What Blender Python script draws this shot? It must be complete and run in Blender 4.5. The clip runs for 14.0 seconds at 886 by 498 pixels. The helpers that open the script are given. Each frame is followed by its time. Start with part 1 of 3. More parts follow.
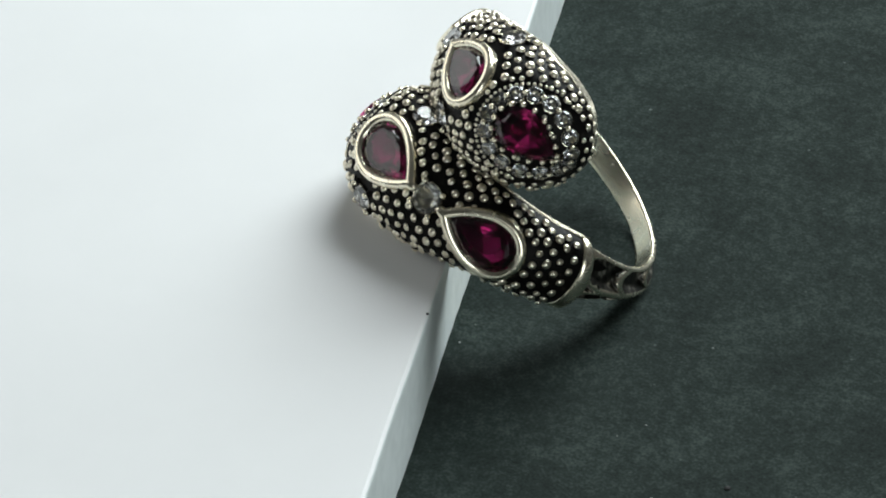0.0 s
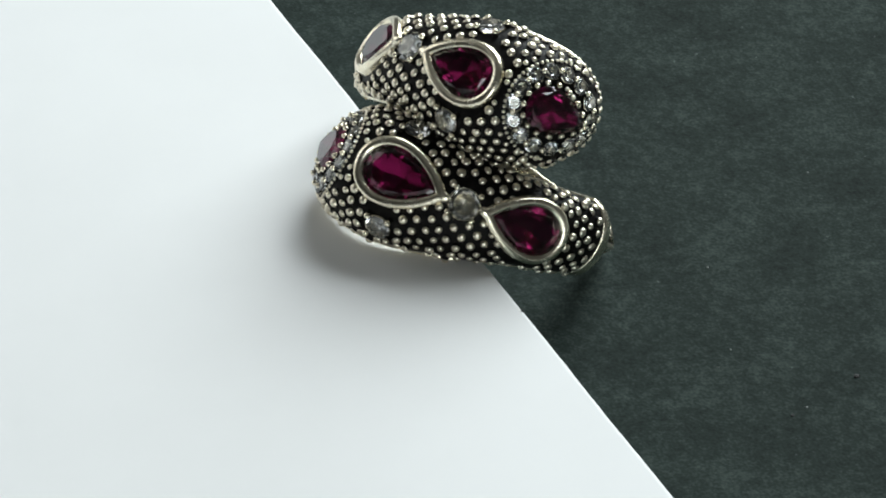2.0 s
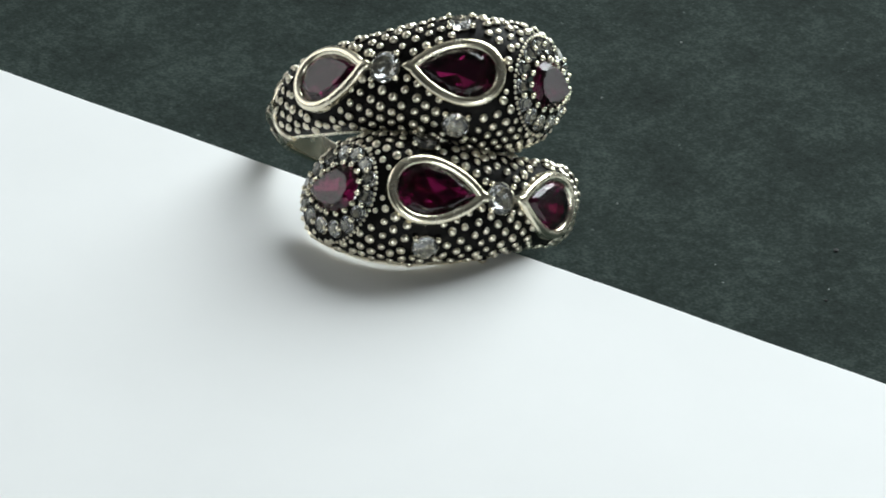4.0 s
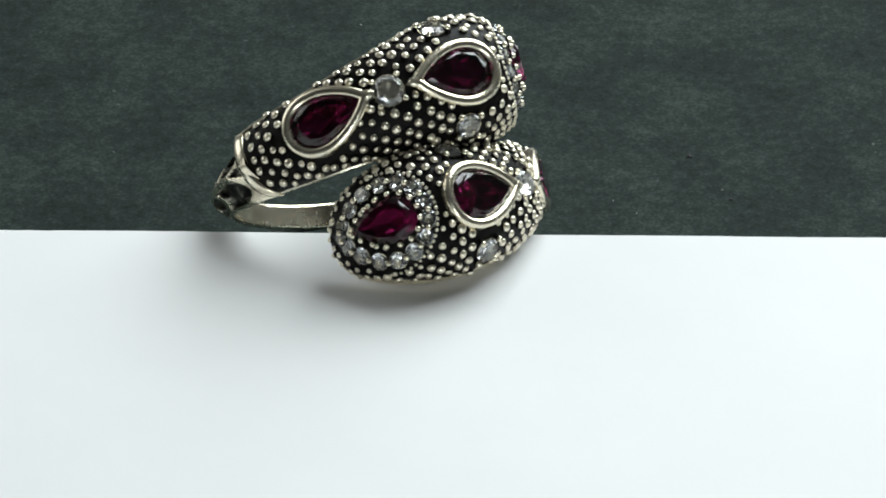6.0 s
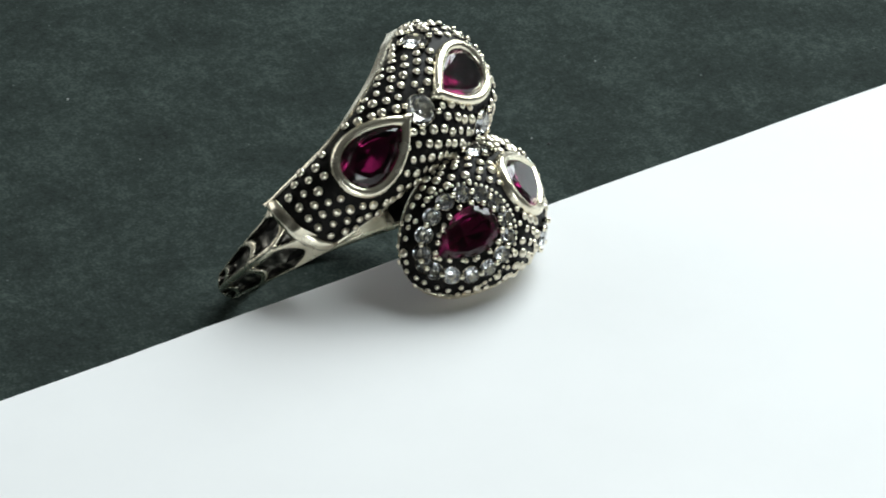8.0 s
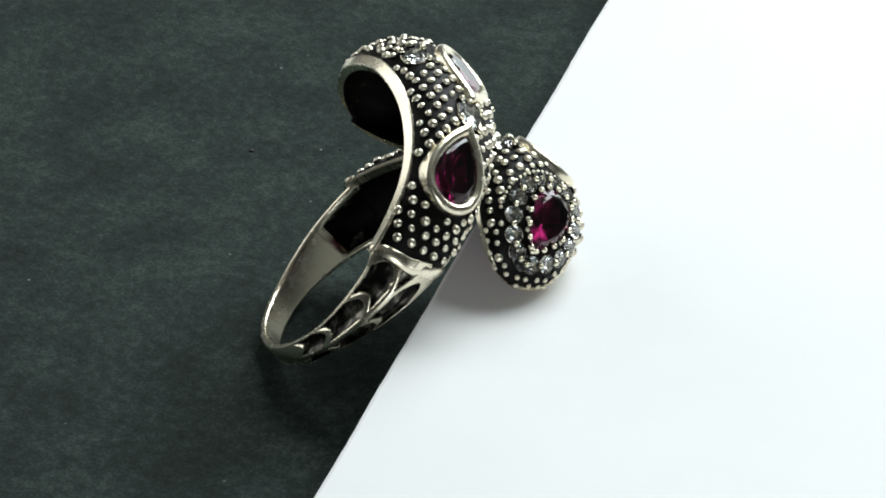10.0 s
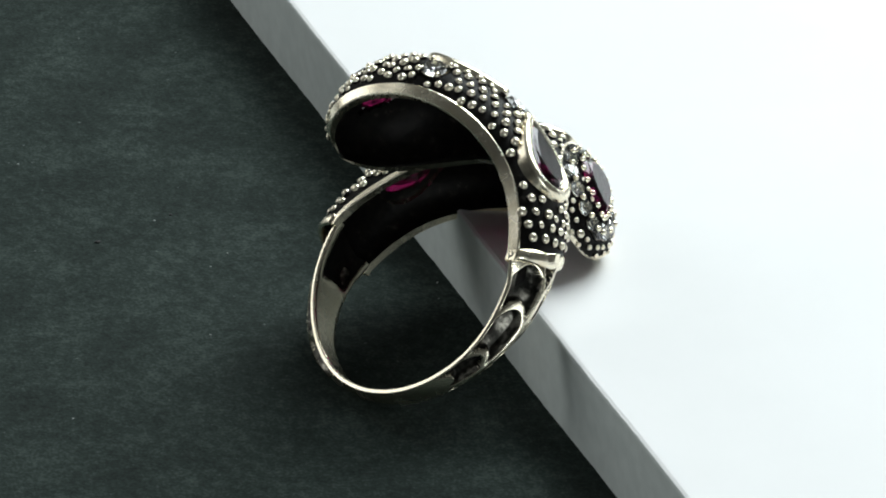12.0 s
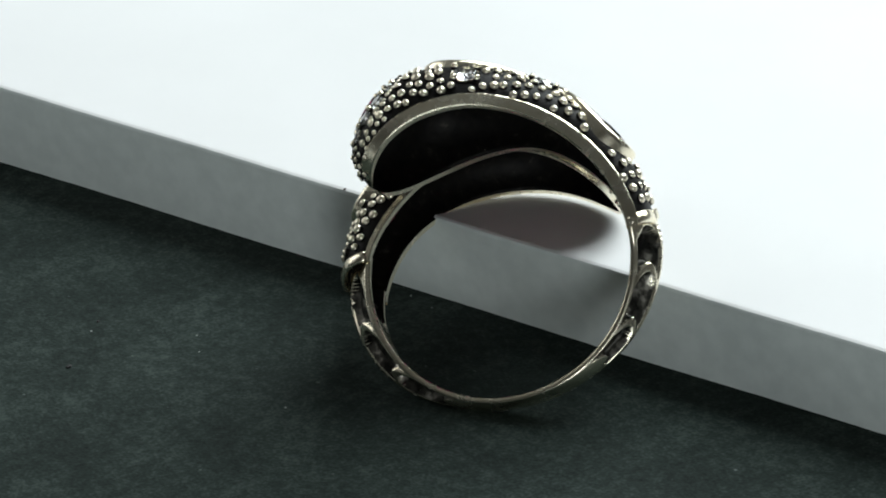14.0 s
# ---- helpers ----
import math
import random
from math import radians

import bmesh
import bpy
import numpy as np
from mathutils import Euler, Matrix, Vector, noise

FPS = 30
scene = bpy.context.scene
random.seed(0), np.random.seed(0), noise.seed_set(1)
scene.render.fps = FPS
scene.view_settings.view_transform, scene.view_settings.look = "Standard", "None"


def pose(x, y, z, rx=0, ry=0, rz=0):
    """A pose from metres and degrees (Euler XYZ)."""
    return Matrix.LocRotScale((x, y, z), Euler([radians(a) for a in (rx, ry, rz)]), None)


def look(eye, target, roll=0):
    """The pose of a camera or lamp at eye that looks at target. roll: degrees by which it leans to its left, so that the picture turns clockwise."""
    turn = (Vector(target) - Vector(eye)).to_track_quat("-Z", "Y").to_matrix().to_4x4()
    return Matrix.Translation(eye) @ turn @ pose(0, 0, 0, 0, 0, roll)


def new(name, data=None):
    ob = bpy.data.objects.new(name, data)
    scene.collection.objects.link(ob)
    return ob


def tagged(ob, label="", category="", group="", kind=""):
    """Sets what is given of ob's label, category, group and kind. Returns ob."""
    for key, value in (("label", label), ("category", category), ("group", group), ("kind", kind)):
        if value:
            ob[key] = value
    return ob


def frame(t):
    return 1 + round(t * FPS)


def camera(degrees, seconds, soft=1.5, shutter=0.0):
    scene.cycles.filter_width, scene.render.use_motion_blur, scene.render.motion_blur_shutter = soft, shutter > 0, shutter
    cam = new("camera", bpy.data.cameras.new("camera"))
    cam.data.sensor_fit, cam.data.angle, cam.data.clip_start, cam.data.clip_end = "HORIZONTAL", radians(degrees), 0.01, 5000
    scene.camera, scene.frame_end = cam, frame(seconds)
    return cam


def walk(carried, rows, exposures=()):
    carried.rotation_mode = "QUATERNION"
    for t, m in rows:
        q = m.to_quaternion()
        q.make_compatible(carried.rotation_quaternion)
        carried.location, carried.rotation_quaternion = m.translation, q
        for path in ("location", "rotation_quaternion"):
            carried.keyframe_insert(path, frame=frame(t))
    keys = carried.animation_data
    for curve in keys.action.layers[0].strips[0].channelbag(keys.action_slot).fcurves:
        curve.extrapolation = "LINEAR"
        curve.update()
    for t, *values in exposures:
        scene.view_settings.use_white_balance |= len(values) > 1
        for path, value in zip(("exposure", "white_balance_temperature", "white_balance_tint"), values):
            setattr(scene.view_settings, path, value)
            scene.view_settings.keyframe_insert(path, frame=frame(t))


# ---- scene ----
# Lengths of the small things are written in millimetres and scaled by MM.
MM = 0.001
LENGTH = 14.0
SPIN = 0.3065                      # turn of the turntable, radians a second
TILT = (0.0276, 0.0487)            # slope of the turntable's top along x and y
PAPER_Z = 0.05                     # top of the dark sheet, mm
PANEL_Z = 6.37                     # top of the white board, mm

# ---- camera: it stands still, the turntable turns ----
EYE = Vector((0.0, -300.1, 182.4)) * MM
AIM = EYE + Vector((-0.00423, 0.86059, -0.50928)) * 0.358
cam = camera(9.99, LENGTH, soft=1.9)
walk(cam, [(0.0, look(EYE, AIM, 0.05)), (LENGTH, look(EYE, AIM, 0.05))], exposures=[(0.0, 0.0), (LENGTH, 0.0)])

# ---- light: one soft lamp above and behind the turntable, daylight from two windows ----
world = bpy.data.worlds.new("world")
scene.world = world
world.use_nodes = True
world.node_tree.nodes["Background"].inputs[0].default_value = (0.75, 0.85, 1.0, 1)
world.node_tree.nodes["Background"].inputs[1].default_value = 0.05
LAMP_AT = (0.245, 0.335, 0.37)
lamp = new("soft_lamp", bpy.data.lights.new("soft_lamp", "AREA"))
lamp.data.shape, lamp.data.size, lamp.data.size_y = "RECTANGLE", 0.42, 0.45
lamp.data.energy, lamp.data.color = 5.15, (0.90, 0.985, 1.0)
lamp.matrix_world = look(LAMP_AT, (0.03, 0.01, 0))
# daylight through the window opening in the wall behind the camera
WINDOW = (0.03, 0.53, -0.12, 0.9)      # x from, x to, z from, z to
day = new("window_daylight", bpy.data.lights.new("window_daylight", "AREA"))
day.data.shape, day.data.size, day.data.size_y = "RECTANGLE", WINDOW[1] - WINDOW[0], WINDOW[3] - WINDOW[2]
day.data.energy, day.data.color = 9.5, (0.92, 1.0, 1.0)
day.matrix_world = look(((WINDOW[0] + WINDOW[1]) / 2, -2.05, (WINDOW[2] + WINDOW[3]) / 2), ((WINDOW[0] + WINDOW[1]) / 2, 0, (WINDOW[2] + WINDOW[3]) / 2))

# daylight through the wide, high window in the west wall
WEST = (0.1, 2.3, 0.25, 2.0)           # y from, y to, z from, z to
side = new("west_daylight", bpy.data.lights.new("west_daylight", "AREA"))
side.data.shape, side.data.size, side.data.size_y = "RECTANGLE", WEST[1] - WEST[0], WEST[3] - WEST[2]
side.data.energy, side.data.color = 18.0, (0.97, 1.0, 0.97)
side.matrix_world = look((-2.05, (WEST[0] + WEST[1]) / 2, (WEST[2] + WEST[3]) / 2), (0, (WEST[0] + WEST[1]) / 2, (WEST[2] + WEST[3]) / 2))


# ---- materials ----
def material(name):
    m = bpy.data.materials.new(name)
    m.use_nodes = True
    t = m.node_tree
    return m, t, t.nodes["Principled BSDF"]


def node(t, kind, **inputs):
    n = t.nodes.new(kind)
    for k, v in inputs.items():
        n.inputs[k.replace("_", " ")].default_value = v
    return n


def coords(t):
    return t.nodes.new("ShaderNodeTexCoord").outputs["Object"]


def ramp(t, src, stops):
    r = t.nodes.new("ShaderNodeValToRGB")
    while len(r.color_ramp.elements) < len(stops):
        r.color_ramp.elements.new(0.5)
    for e, (at, col) in zip(r.color_ramp.elements, stops):
        e.position, e.color = at, (*col, 1)
    t.links.new(src, r.inputs[0])
    return r.outputs[0]


def bump(t, bsdf, src, strength, distance):
    b = node(t, "ShaderNodeBump", Strength=strength, Distance=distance)
    t.links.new(src, b.inputs["Height"])
    t.links.new(b.outputs[0], bsdf.inputs["Normal"])


def silver_material(name, low, high, rough_low, rough_high, scale):
    m, t, b = material(name)
    n = node(t, "ShaderNodeTexNoise", Scale=scale, Detail=4.0)
    t.links.new(coords(t), n.inputs["Vector"])
    t.links.new(ramp(t, n.outputs["Fac"], [(0.3, low), (0.62, high)]), b.inputs["Base Color"])
    rr = node(t, "ShaderNodeMapRange", To_Min=rough_low, To_Max=rough_high)
    t.links.new(n.outputs["Fac"], rr.inputs["Value"])
    t.links.new(rr.outputs[0], b.inputs["Roughness"])
    b.inputs["Metallic"].default_value = 1.0
    fine = node(t, "ShaderNodeTexNoise", Scale=scale * 5, Detail=3.0)
    t.links.new(coords(t), fine.inputs["Vector"])
    bump(t, b, fine.outputs["Fac"], 0.12, 0.00004)
    return m


SILVER = silver_material("polished_silver", (0.90, 0.81, 0.62), (0.99, 0.92, 0.745), 0.19, 0.33, 900)
BEAD_SILVER = silver_material("worn_bead_silver", (0.80, 0.72, 0.57), (0.99, 0.92, 0.76), 0.22, 0.42, 1700)


def oxidised_material():
    m, t, b = material("oxidised_silver")
    n = node(t, "ShaderNodeTexNoise", Scale=1500.0, Detail=5.0)
    t.links.new(coords(t), n.inputs["Vector"])
    t.links.new(ramp(t, n.outputs["Fac"], [(0.3, (0.002, 0.002, 0.002)), (0.62, (0.007, 0.006, 0.005)), (0.8, (0.035, 0.031, 0.026))]), b.inputs["Base Color"])
    b.inputs["Metallic"].default_value = 0.4
    b.inputs["Roughness"].default_value = 0.5
    b.inputs["Specular IOR Level"].default_value = 0.15
    bump(t, b, n.outputs["Fac"], 0.5, 0.0001)
    return m


OXIDE = oxidised_material()


def recess_material():
    m, t, b = material("darkened_recess_silver")
    n = node(t, "ShaderNodeTexNoise", Scale=1100.0, Detail=5.0)
    t.links.new(coords(t), n.inputs["Vector"])
    t.links.new(ramp(t, n.outputs["Fac"], [(0.38, (0.015, 0.015, 0.013)), (0.54, (0.08, 0.076, 0.066)), (0.68, (0.50, 0.47, 0.41))]), b.inputs["Base Color"])
    b.inputs["Metallic"].default_value = 0.9
    b.inputs["Roughness"].default_value = 0.38
    bump(t, b, n.outputs["Fac"], 0.7, 0.00012)
    return m


RECESS = recess_material()


def gem_material(name, colour, ior, transmission, rough=0.02, coat=0.0):
    m, t, b = material(name)
    b.inputs["Base Color"].default_value = (*colour, 1)
    b.inputs["IOR"].default_value = ior
    b.inputs["Transmission Weight"].default_value = transmission
    b.inputs["Roughness"].default_value = rough
    b.inputs["Coat Weight"].default_value = coat
    b.inputs["Coat Roughness"].default_value = 0.02
    return m


RUBY = gem_material("ruby_glass", (0.135, 0.005, 0.042), 1.55, 1.0, 0.11, 0.0)
CLEAR = gem_material("clear_crystal", (0.66, 0.67, 0.68), 1.75, 0.96)


def paper_material():
    """Dark felted paper: fine fibres, faint clouds, a few pale flecks."""
    m, t, b = material("dark_felted_paper")
    c = coords(t)
    stretch = node(t, "ShaderNodeMapping")
    stretch.inputs["Scale"].default_value = (1.0, 0.85, 1.0)
    stretch.inputs["Rotation"].default_value = (0, 0, 0.5)
    t.links.new(c, stretch.inputs["Vector"])
    big = node(t, "ShaderNodeTexNoise", Scale=150.0, Detail=4.0)
    mid = node(t, "ShaderNodeTexNoise", Scale=1100.0, Detail=4.0, Roughness=0.6)
    fine = node(t, "ShaderNodeTexNoise", Scale=4600.0, Detail=3.0, Roughness=0.6)
    t.links.new(c, big.inputs["Vector"])
    t.links.new(stretch.outputs[0], mid.inputs["Vector"])
    t.links.new(stretch.outputs[0], fine.inputs["Vector"])
    total = None
    for n, w in ((big, 0.30), (mid, 0.32), (fine, 0.38)):
        a = node(t, "ShaderNodeMath")
        a.operation = "MULTIPLY_ADD"
        t.links.new(n.outputs["Fac"], a.inputs[0])
        a.inputs[1].default_value = w
        a.inputs[2].default_value = 0.0
        if total is not None:
            t.links.new(total, a.inputs[2])
        total = a.outputs[0]
    tone = ramp(t, total, [(0.34, (0.006, 0.0095, 0.0083)), (0.50, (0.018, 0.0272, 0.0236)), (0.66, (0.050, 0.067, 0.060))])
    fleck = node(t, "ShaderNodeTexNoise", Scale=1500.0, Detail=2.0)
    t.links.new(c, fleck.inputs["Vector"])
    pale = ramp(t, fleck.outputs["Fac"], [(0.73, (0, 0, 0)), (0.80, (1, 1, 1))])
    blend = node(t, "ShaderNodeMix")
    blend.data_type = "RGBA"
    t.links.new(pale, blend.inputs[0])
    t.links.new(tone, blend.inputs[6])
    blend.inputs[7].default_value = (0.11, 0.13, 0.125, 1)
    t.links.new(blend.outputs[2], b.inputs["Base Color"])
    b.inputs["Roughness"].default_value = 0.9
    b.inputs["Specular IOR Level"].default_value = 0.15
    bump(t, b, total, 0.5, 0.0002)
    return m


PAPER = paper_material()


def board_material(name, low, high, scale, strength):
    m, t, b = material(name)
    n = node(t, "ShaderNodeTexNoise", Scale=scale, Detail=6.0)
    t.links.new(coords(t), n.inputs["Vector"])
    t.links.new(ramp(t, n.outputs["Fac"], [(0.35, low), (0.65, high)]), b.inputs["Base Color"])
    b.inputs["Roughness"].default_value = 0.6
    bump(t, b, n.outputs["Fac"], strength, 0.0001)
    return m


BOARD = board_material("white_board_face", (0.80, 0.80, 0.80), (0.82, 0.82, 0.82), 90, 0.01)
CORE = board_material("cut_foam_core", (0.73, 0.79, 0.78), (0.80, 0.86, 0.85), 700, 0.25)
TABLE = board_material("pale_table_lacquer", (0.72, 0.73, 0.72), (0.80, 0.81, 0.80), 12, 0.05)
CEILING = board_material("grey_ceiling_paint", (0.32, 0.32, 0.31), (0.37, 0.37, 0.36), 6, 0.1)
WALL = board_material("grey_wall_paint", (0.20, 0.20, 0.195), (0.25, 0.25, 0.245), 6, 0.1)
PLASTIC = board_material("black_plastic", (0.02, 0.02, 0.02), (0.035, 0.035, 0.035), 300, 0.1)


def speck_material():
    m, t, b = material("dust")
    info = t.nodes.new("ShaderNodeObjectInfo")
    t.links.new(ramp(t, info.outputs["Random"], [(0.0, (0.14, 0.16, 0.155)), (1.0, (0.32, 0.34, 0.33))]), b.inputs["Base Color"])
    b.inputs["Roughness"].default_value = 0.9
    return m


DUST = speck_material()
GRIT = gem_material("black_grit", (0.01, 0.01, 0.01), 1.45, 0.0, 0.7)


# ---- helpers of this scene ----
def part(name, bm, mat, parent, label="", smooth=False):
    me = bpy.data.meshes.new(name)
    bm.normal_update()
    bm.to_mesh(me)
    bm.free()
    me.materials.append(mat)
    if smooth:
        me.polygons.foreach_set("use_smooth", [True] * len(me.polygons))
    ob = new(name, me)
    if parent is not None:
        ob.parent = parent
    if label:
        ob["label"] = label
    return ob


def place(name, mesh, parent, m):
    ob = new(name, mesh)
    ob.parent = parent
    ob.matrix_basis = m
    return ob


def tube(bm, pts, radii, sides=8, closed=False):
    """A round rod along pts (Vectors); radii: (across, up) with up given by the second item of each point."""
    rings = []
    n = len(pts)
    for i, ((p, up), (ra, ru)) in enumerate(zip(pts, radii)):
        nxt, prv = (pts[(i + 1) % n][0], pts[i - 1][0]) if closed else (pts[min(i + 1, n - 1)][0], pts[max(i - 1, 0)][0])
        d = (nxt - prv).normalized()
        side = d.cross(up).normalized()
        rise = side.cross(d).normalized()
        rings.append([bm.verts.new(p + side * (ra * math.cos(2 * math.pi * k / sides)) + rise * (ru * math.sin(2 * math.pi * k / sides))) for k in range(sides)])
    for i in range(n if closed else n - 1):
        a, b = rings[i], rings[(i + 1) % n]
        for k in range(sides):
            bm.faces.new((a[k], a[(k + 1) % sides], b[(k + 1) % sides], b[k]))
    if not closed:
        bm.faces.new(rings[0][::-1])
        bm.faces.new(rings[-1])


def strips(bm, rows):
    """Faces between rows of points, smooth along the rows and crisp across them."""
    for j in range(len(rows[0]) - 1):
        pts = [(bm.verts.new(r[j]), bm.verts.new(r[j + 1])) for r in rows]
        for (a, b), (c, d) in zip(pts, pts[1:]):
            bm.faces.new((a, b, d, c))


def slab(bm, lo, hi):
    vs = [bm.verts.new((x, y, z)) for z in (lo[2], hi[2]) for y in (lo[1], hi[1]) for x in (lo[0], hi[0])]
    for f in ((0, 2, 3, 1), (4, 5, 7, 6), (0, 1, 5, 4), (1, 3, 7, 5), (3, 2, 6, 7), (2, 0, 4, 6)):
        bm.faces.new([vs[i] for i in f])


# ---- room ----
def room():
    table = tagged(part("table_top", bmesh.new(), TABLE, None), "pale lacquered table top under the turntable", "table")
    bm = bmesh.new()
    slab(bm, (-0.7, -0.55, -0.075), (0.7, 0.75, -0.045))
    bmesh.ops.bevel(bm, geom=bm.edges[:], offset=0.004, segments=2, affect="EDGES")
    bm.to_mesh(table.data)
    bm.free()
    for x in (-0.63, 0.63):
        for y in (-0.48, 0.68):
            bm = bmesh.new()
            slab(bm, (x - 0.03, y - 0.03, -0.79), (x + 0.03, y + 0.03, -0.0755))
            part("leg", bm, TABLE, table)
    walls = {"floor": ((-2, -2, -0.85), (2, 2.4, -0.79)), "ceiling": ((-2, -2, 2.1), (2, 2.4, 2.2)),
             "wall_north": ((-2, 2.4, -0.79), (2, 2.5, 2.1)), "wall_south": ((-2, -2.1, -0.79), (2, -2, 2.1)),
             "wall_east": ((2, -2, -0.79), (2.1, 2.4, 2.1)), "wall_west": ((-2.1, -2, -0.79), (-2, 2.4, 2.1))}
    for name, (lo, hi) in walls.items():
        bm = bmesh.new()
        if name == "wall_south":
            x0, x1, z0, z1 = WINDOW
            slab(bm, lo, (x0, hi[1], hi[2]))
            slab(bm, (x1, lo[1], lo[2]), hi)
            slab(bm, (x0, lo[1], lo[2]), (x1, hi[1], z0))
            slab(bm, (x0, lo[1], z1), (x1, hi[1], hi[2]))
        elif name == "wall_west":
            y0, y1, z0, z1 = WEST
            slab(bm, lo, (hi[0], y0, hi[2]))
            slab(bm, (lo[0], y1, lo[2]), hi)
            slab(bm, (lo[0], y0, lo[2]), (hi[0], y1, z0))
            slab(bm, (lo[0], y0, z1), (hi[0], y1, hi[2]))
        else:
            slab(bm, lo, hi)
        tagged(part(name, bm, CEILING if name == "ceiling" else WALL, None), "plain pale " + name.split("_")[0] + " of the room", name.split("_")[0], kind="structure")


room()

# ---- turntable, dark sheet, white board: built in the turntable's own frame ----
LEVEL = Vector((0, 0, 1)).rotation_difference(Vector((-TILT[0], -TILT[1], 1))).to_matrix().to_4x4()


def turntable():
    bm = bmesh.new()
    bmesh.ops.create_cone(bm, cap_ends=True, segments=96, radius1=0.0605, radius2=0.0605, depth=0.012)
    bmesh.ops.bevel(bm, geom=[e for e in bm.edges if len(e.link_faces) == 2 and e.calc_face_angle(0) > 1], offset=0.0015, segments=3, affect="EDGES")
    bmesh.ops.translate(bm, verts=bm.verts[:], vec=(0, 0, PAPER_Z * MM - 0.0005 - 0.006))
    root = tagged(part("turntable", bm, PLASTIC, None), "black round turntable under the dark sheet", "turntable")
    bm = bmesh.new()
    bmesh.ops.create_cone(bm, cap_ends=True, segments=64, radius1=0.05, radius2=0.045, depth=0.030)
    bmesh.ops.translate(bm, verts=bm.verts[:], vec=(0, 0, -0.028))
    part("foot", bm, PLASTIC, root)
    return root


def sheet():
    bm = bmesh.new()
    bmesh.ops.create_cone(bm, cap_ends=True, segments=128, radius1=0.066, radius2=0.066, depth=0.0005)
    side = Vector((0.56, -0.83, 0)).normalized()
    bmesh.ops.bisect_plane(bm, geom=bm.verts[:] + bm.edges[:] + bm.faces[:], plane_co=side * 0.0618, plane_no=side, clear_outer=True)
    bmesh.ops.holes_fill(bm, edges=[e for e in bm.edges if e.is_boundary])
    bmesh.ops.translate(bm, verts=bm.verts[:], vec=(0, 0, PAPER_Z * MM - 0.00025))
    return tagged(part("dark_sheet", bm, PAPER, None), "dark green-grey mottled sheet, trimmed straight at one side, on the turntable", "paper")


# edge of the board: x * cos + y * sin = c
EDGE_DIR, EDGE_C = 2.9541, 0.30


def board():
    """White foam board; its own x axis points away from the cut edge, y runs along it."""
    turn = Matrix.Rotation(EDGE_DIR, 4, "Z")
    rng = random.Random(4)
    bm = bmesh.new()
    ys = [-80 + i * 1.0 for i in range(161)]
    lo, hi = PAPER_Z + 0.05, PANEL_Z
    rows = []
    for y in ys:
        j = 0.03 * math.sin(y * 0.35) + rng.uniform(-0.015, 0.015)
        k = 0.06 * math.sin(y * 0.21 + 1) + rng.uniform(-0.02, 0.02)
        prof = [(75, lo), (EDGE_C + k, lo), (EDGE_C + k * 0.6 + 0.03, lo + 2.2), (EDGE_C + j * 0.6 + 0.02, hi - 2.2), (EDGE_C + j, hi - 0.28), (EDGE_C + j + 0.07, hi - 0.08), (EDGE_C + j + 0.3, hi), (75, hi)]
        rows.append([bm.verts.new(turn @ Vector((x * MM, y * MM, z * MM))) for x, z in prof])
    for a, b in zip(rows, rows[1:]):
        for i in range(len(a)):
            bm.faces.new((a[i], a[(i + 1) % len(a)], b[(i + 1) % len(a)], b[i]))
    bm.faces.new(rows[0])
    bm.faces.new(rows[-1][::-1])
    bmesh.ops.recalc_face_normals(bm, faces=bm.faces[:])
    root = tagged(part("white_board", bm, BOARD, None), "thick white foam board with a cut edge on the dark sheet", "board")
    root.data.materials.append(CORE)
    for p in root.data.polygons:
        c = turn.inverted() @ p.center
        if c.x < (EDGE_C + 0.2) * MM and c.z < (hi - 0.1) * MM:
            p.material_index = 1
    return root


table_turn, paper, panel = turntable(), sheet(), board()

# ---- the ring: its own axes are b (across), v (towards the heads), a (along the finger) ----
RING_C = Vector((5.8818, 5.6276, 7.6458))
RING_V = Vector((-0.6763, -0.3998, 0.6186)).normalized()
RING_B = Vector((-0.3236, 0.9157, 0.2381)).normalized()
RING_A = RING_B.cross(RING_V).normalized()
RING = Matrix((RING_B, RING_V, RING_A)).transposed().to_4x4()
RING.translation = RING_C * MM
FLIP = Matrix.Rotation(math.pi, 4, "Y")      # the second band is the first one turned about v


def mix(stops, x):
    """A smooth curve through the stops."""
    if x <= stops[0][0]:
        return stops[0][1]
    if x >= stops[-1][0]:
        return stops[-1][1]
    n = len(stops)
    slope = [(stops[min(i + 1, n - 1)][1] - stops[max(i - 1, 0)][1]) / (stops[min(i + 1, n - 1)][0] - stops[max(i - 1, 0)][0]) for i in range(n)]
    for i in range(n - 1):
        (x0, y0), (x1, y1) = stops[i], stops[i + 1]
        if x <= x1:
            d = x1 - x0
            k = (x - x0) / d
            return (2 * k ** 3 - 3 * k * k + 1) * y0 + (k ** 3 - 2 * k * k + k) * d * slope[i] + (3 * k * k - 2 * k ** 3) * y1 + (k ** 3 - k * k) * d * slope[i + 1]


def step(x, lo, hi):
    k = min(1.0, max(0.0, (x - lo) / (hi - lo)))
    return k * k * (3 - 2 * k)


F0 = 80.0                            # angle of the collar, degrees from v towards b
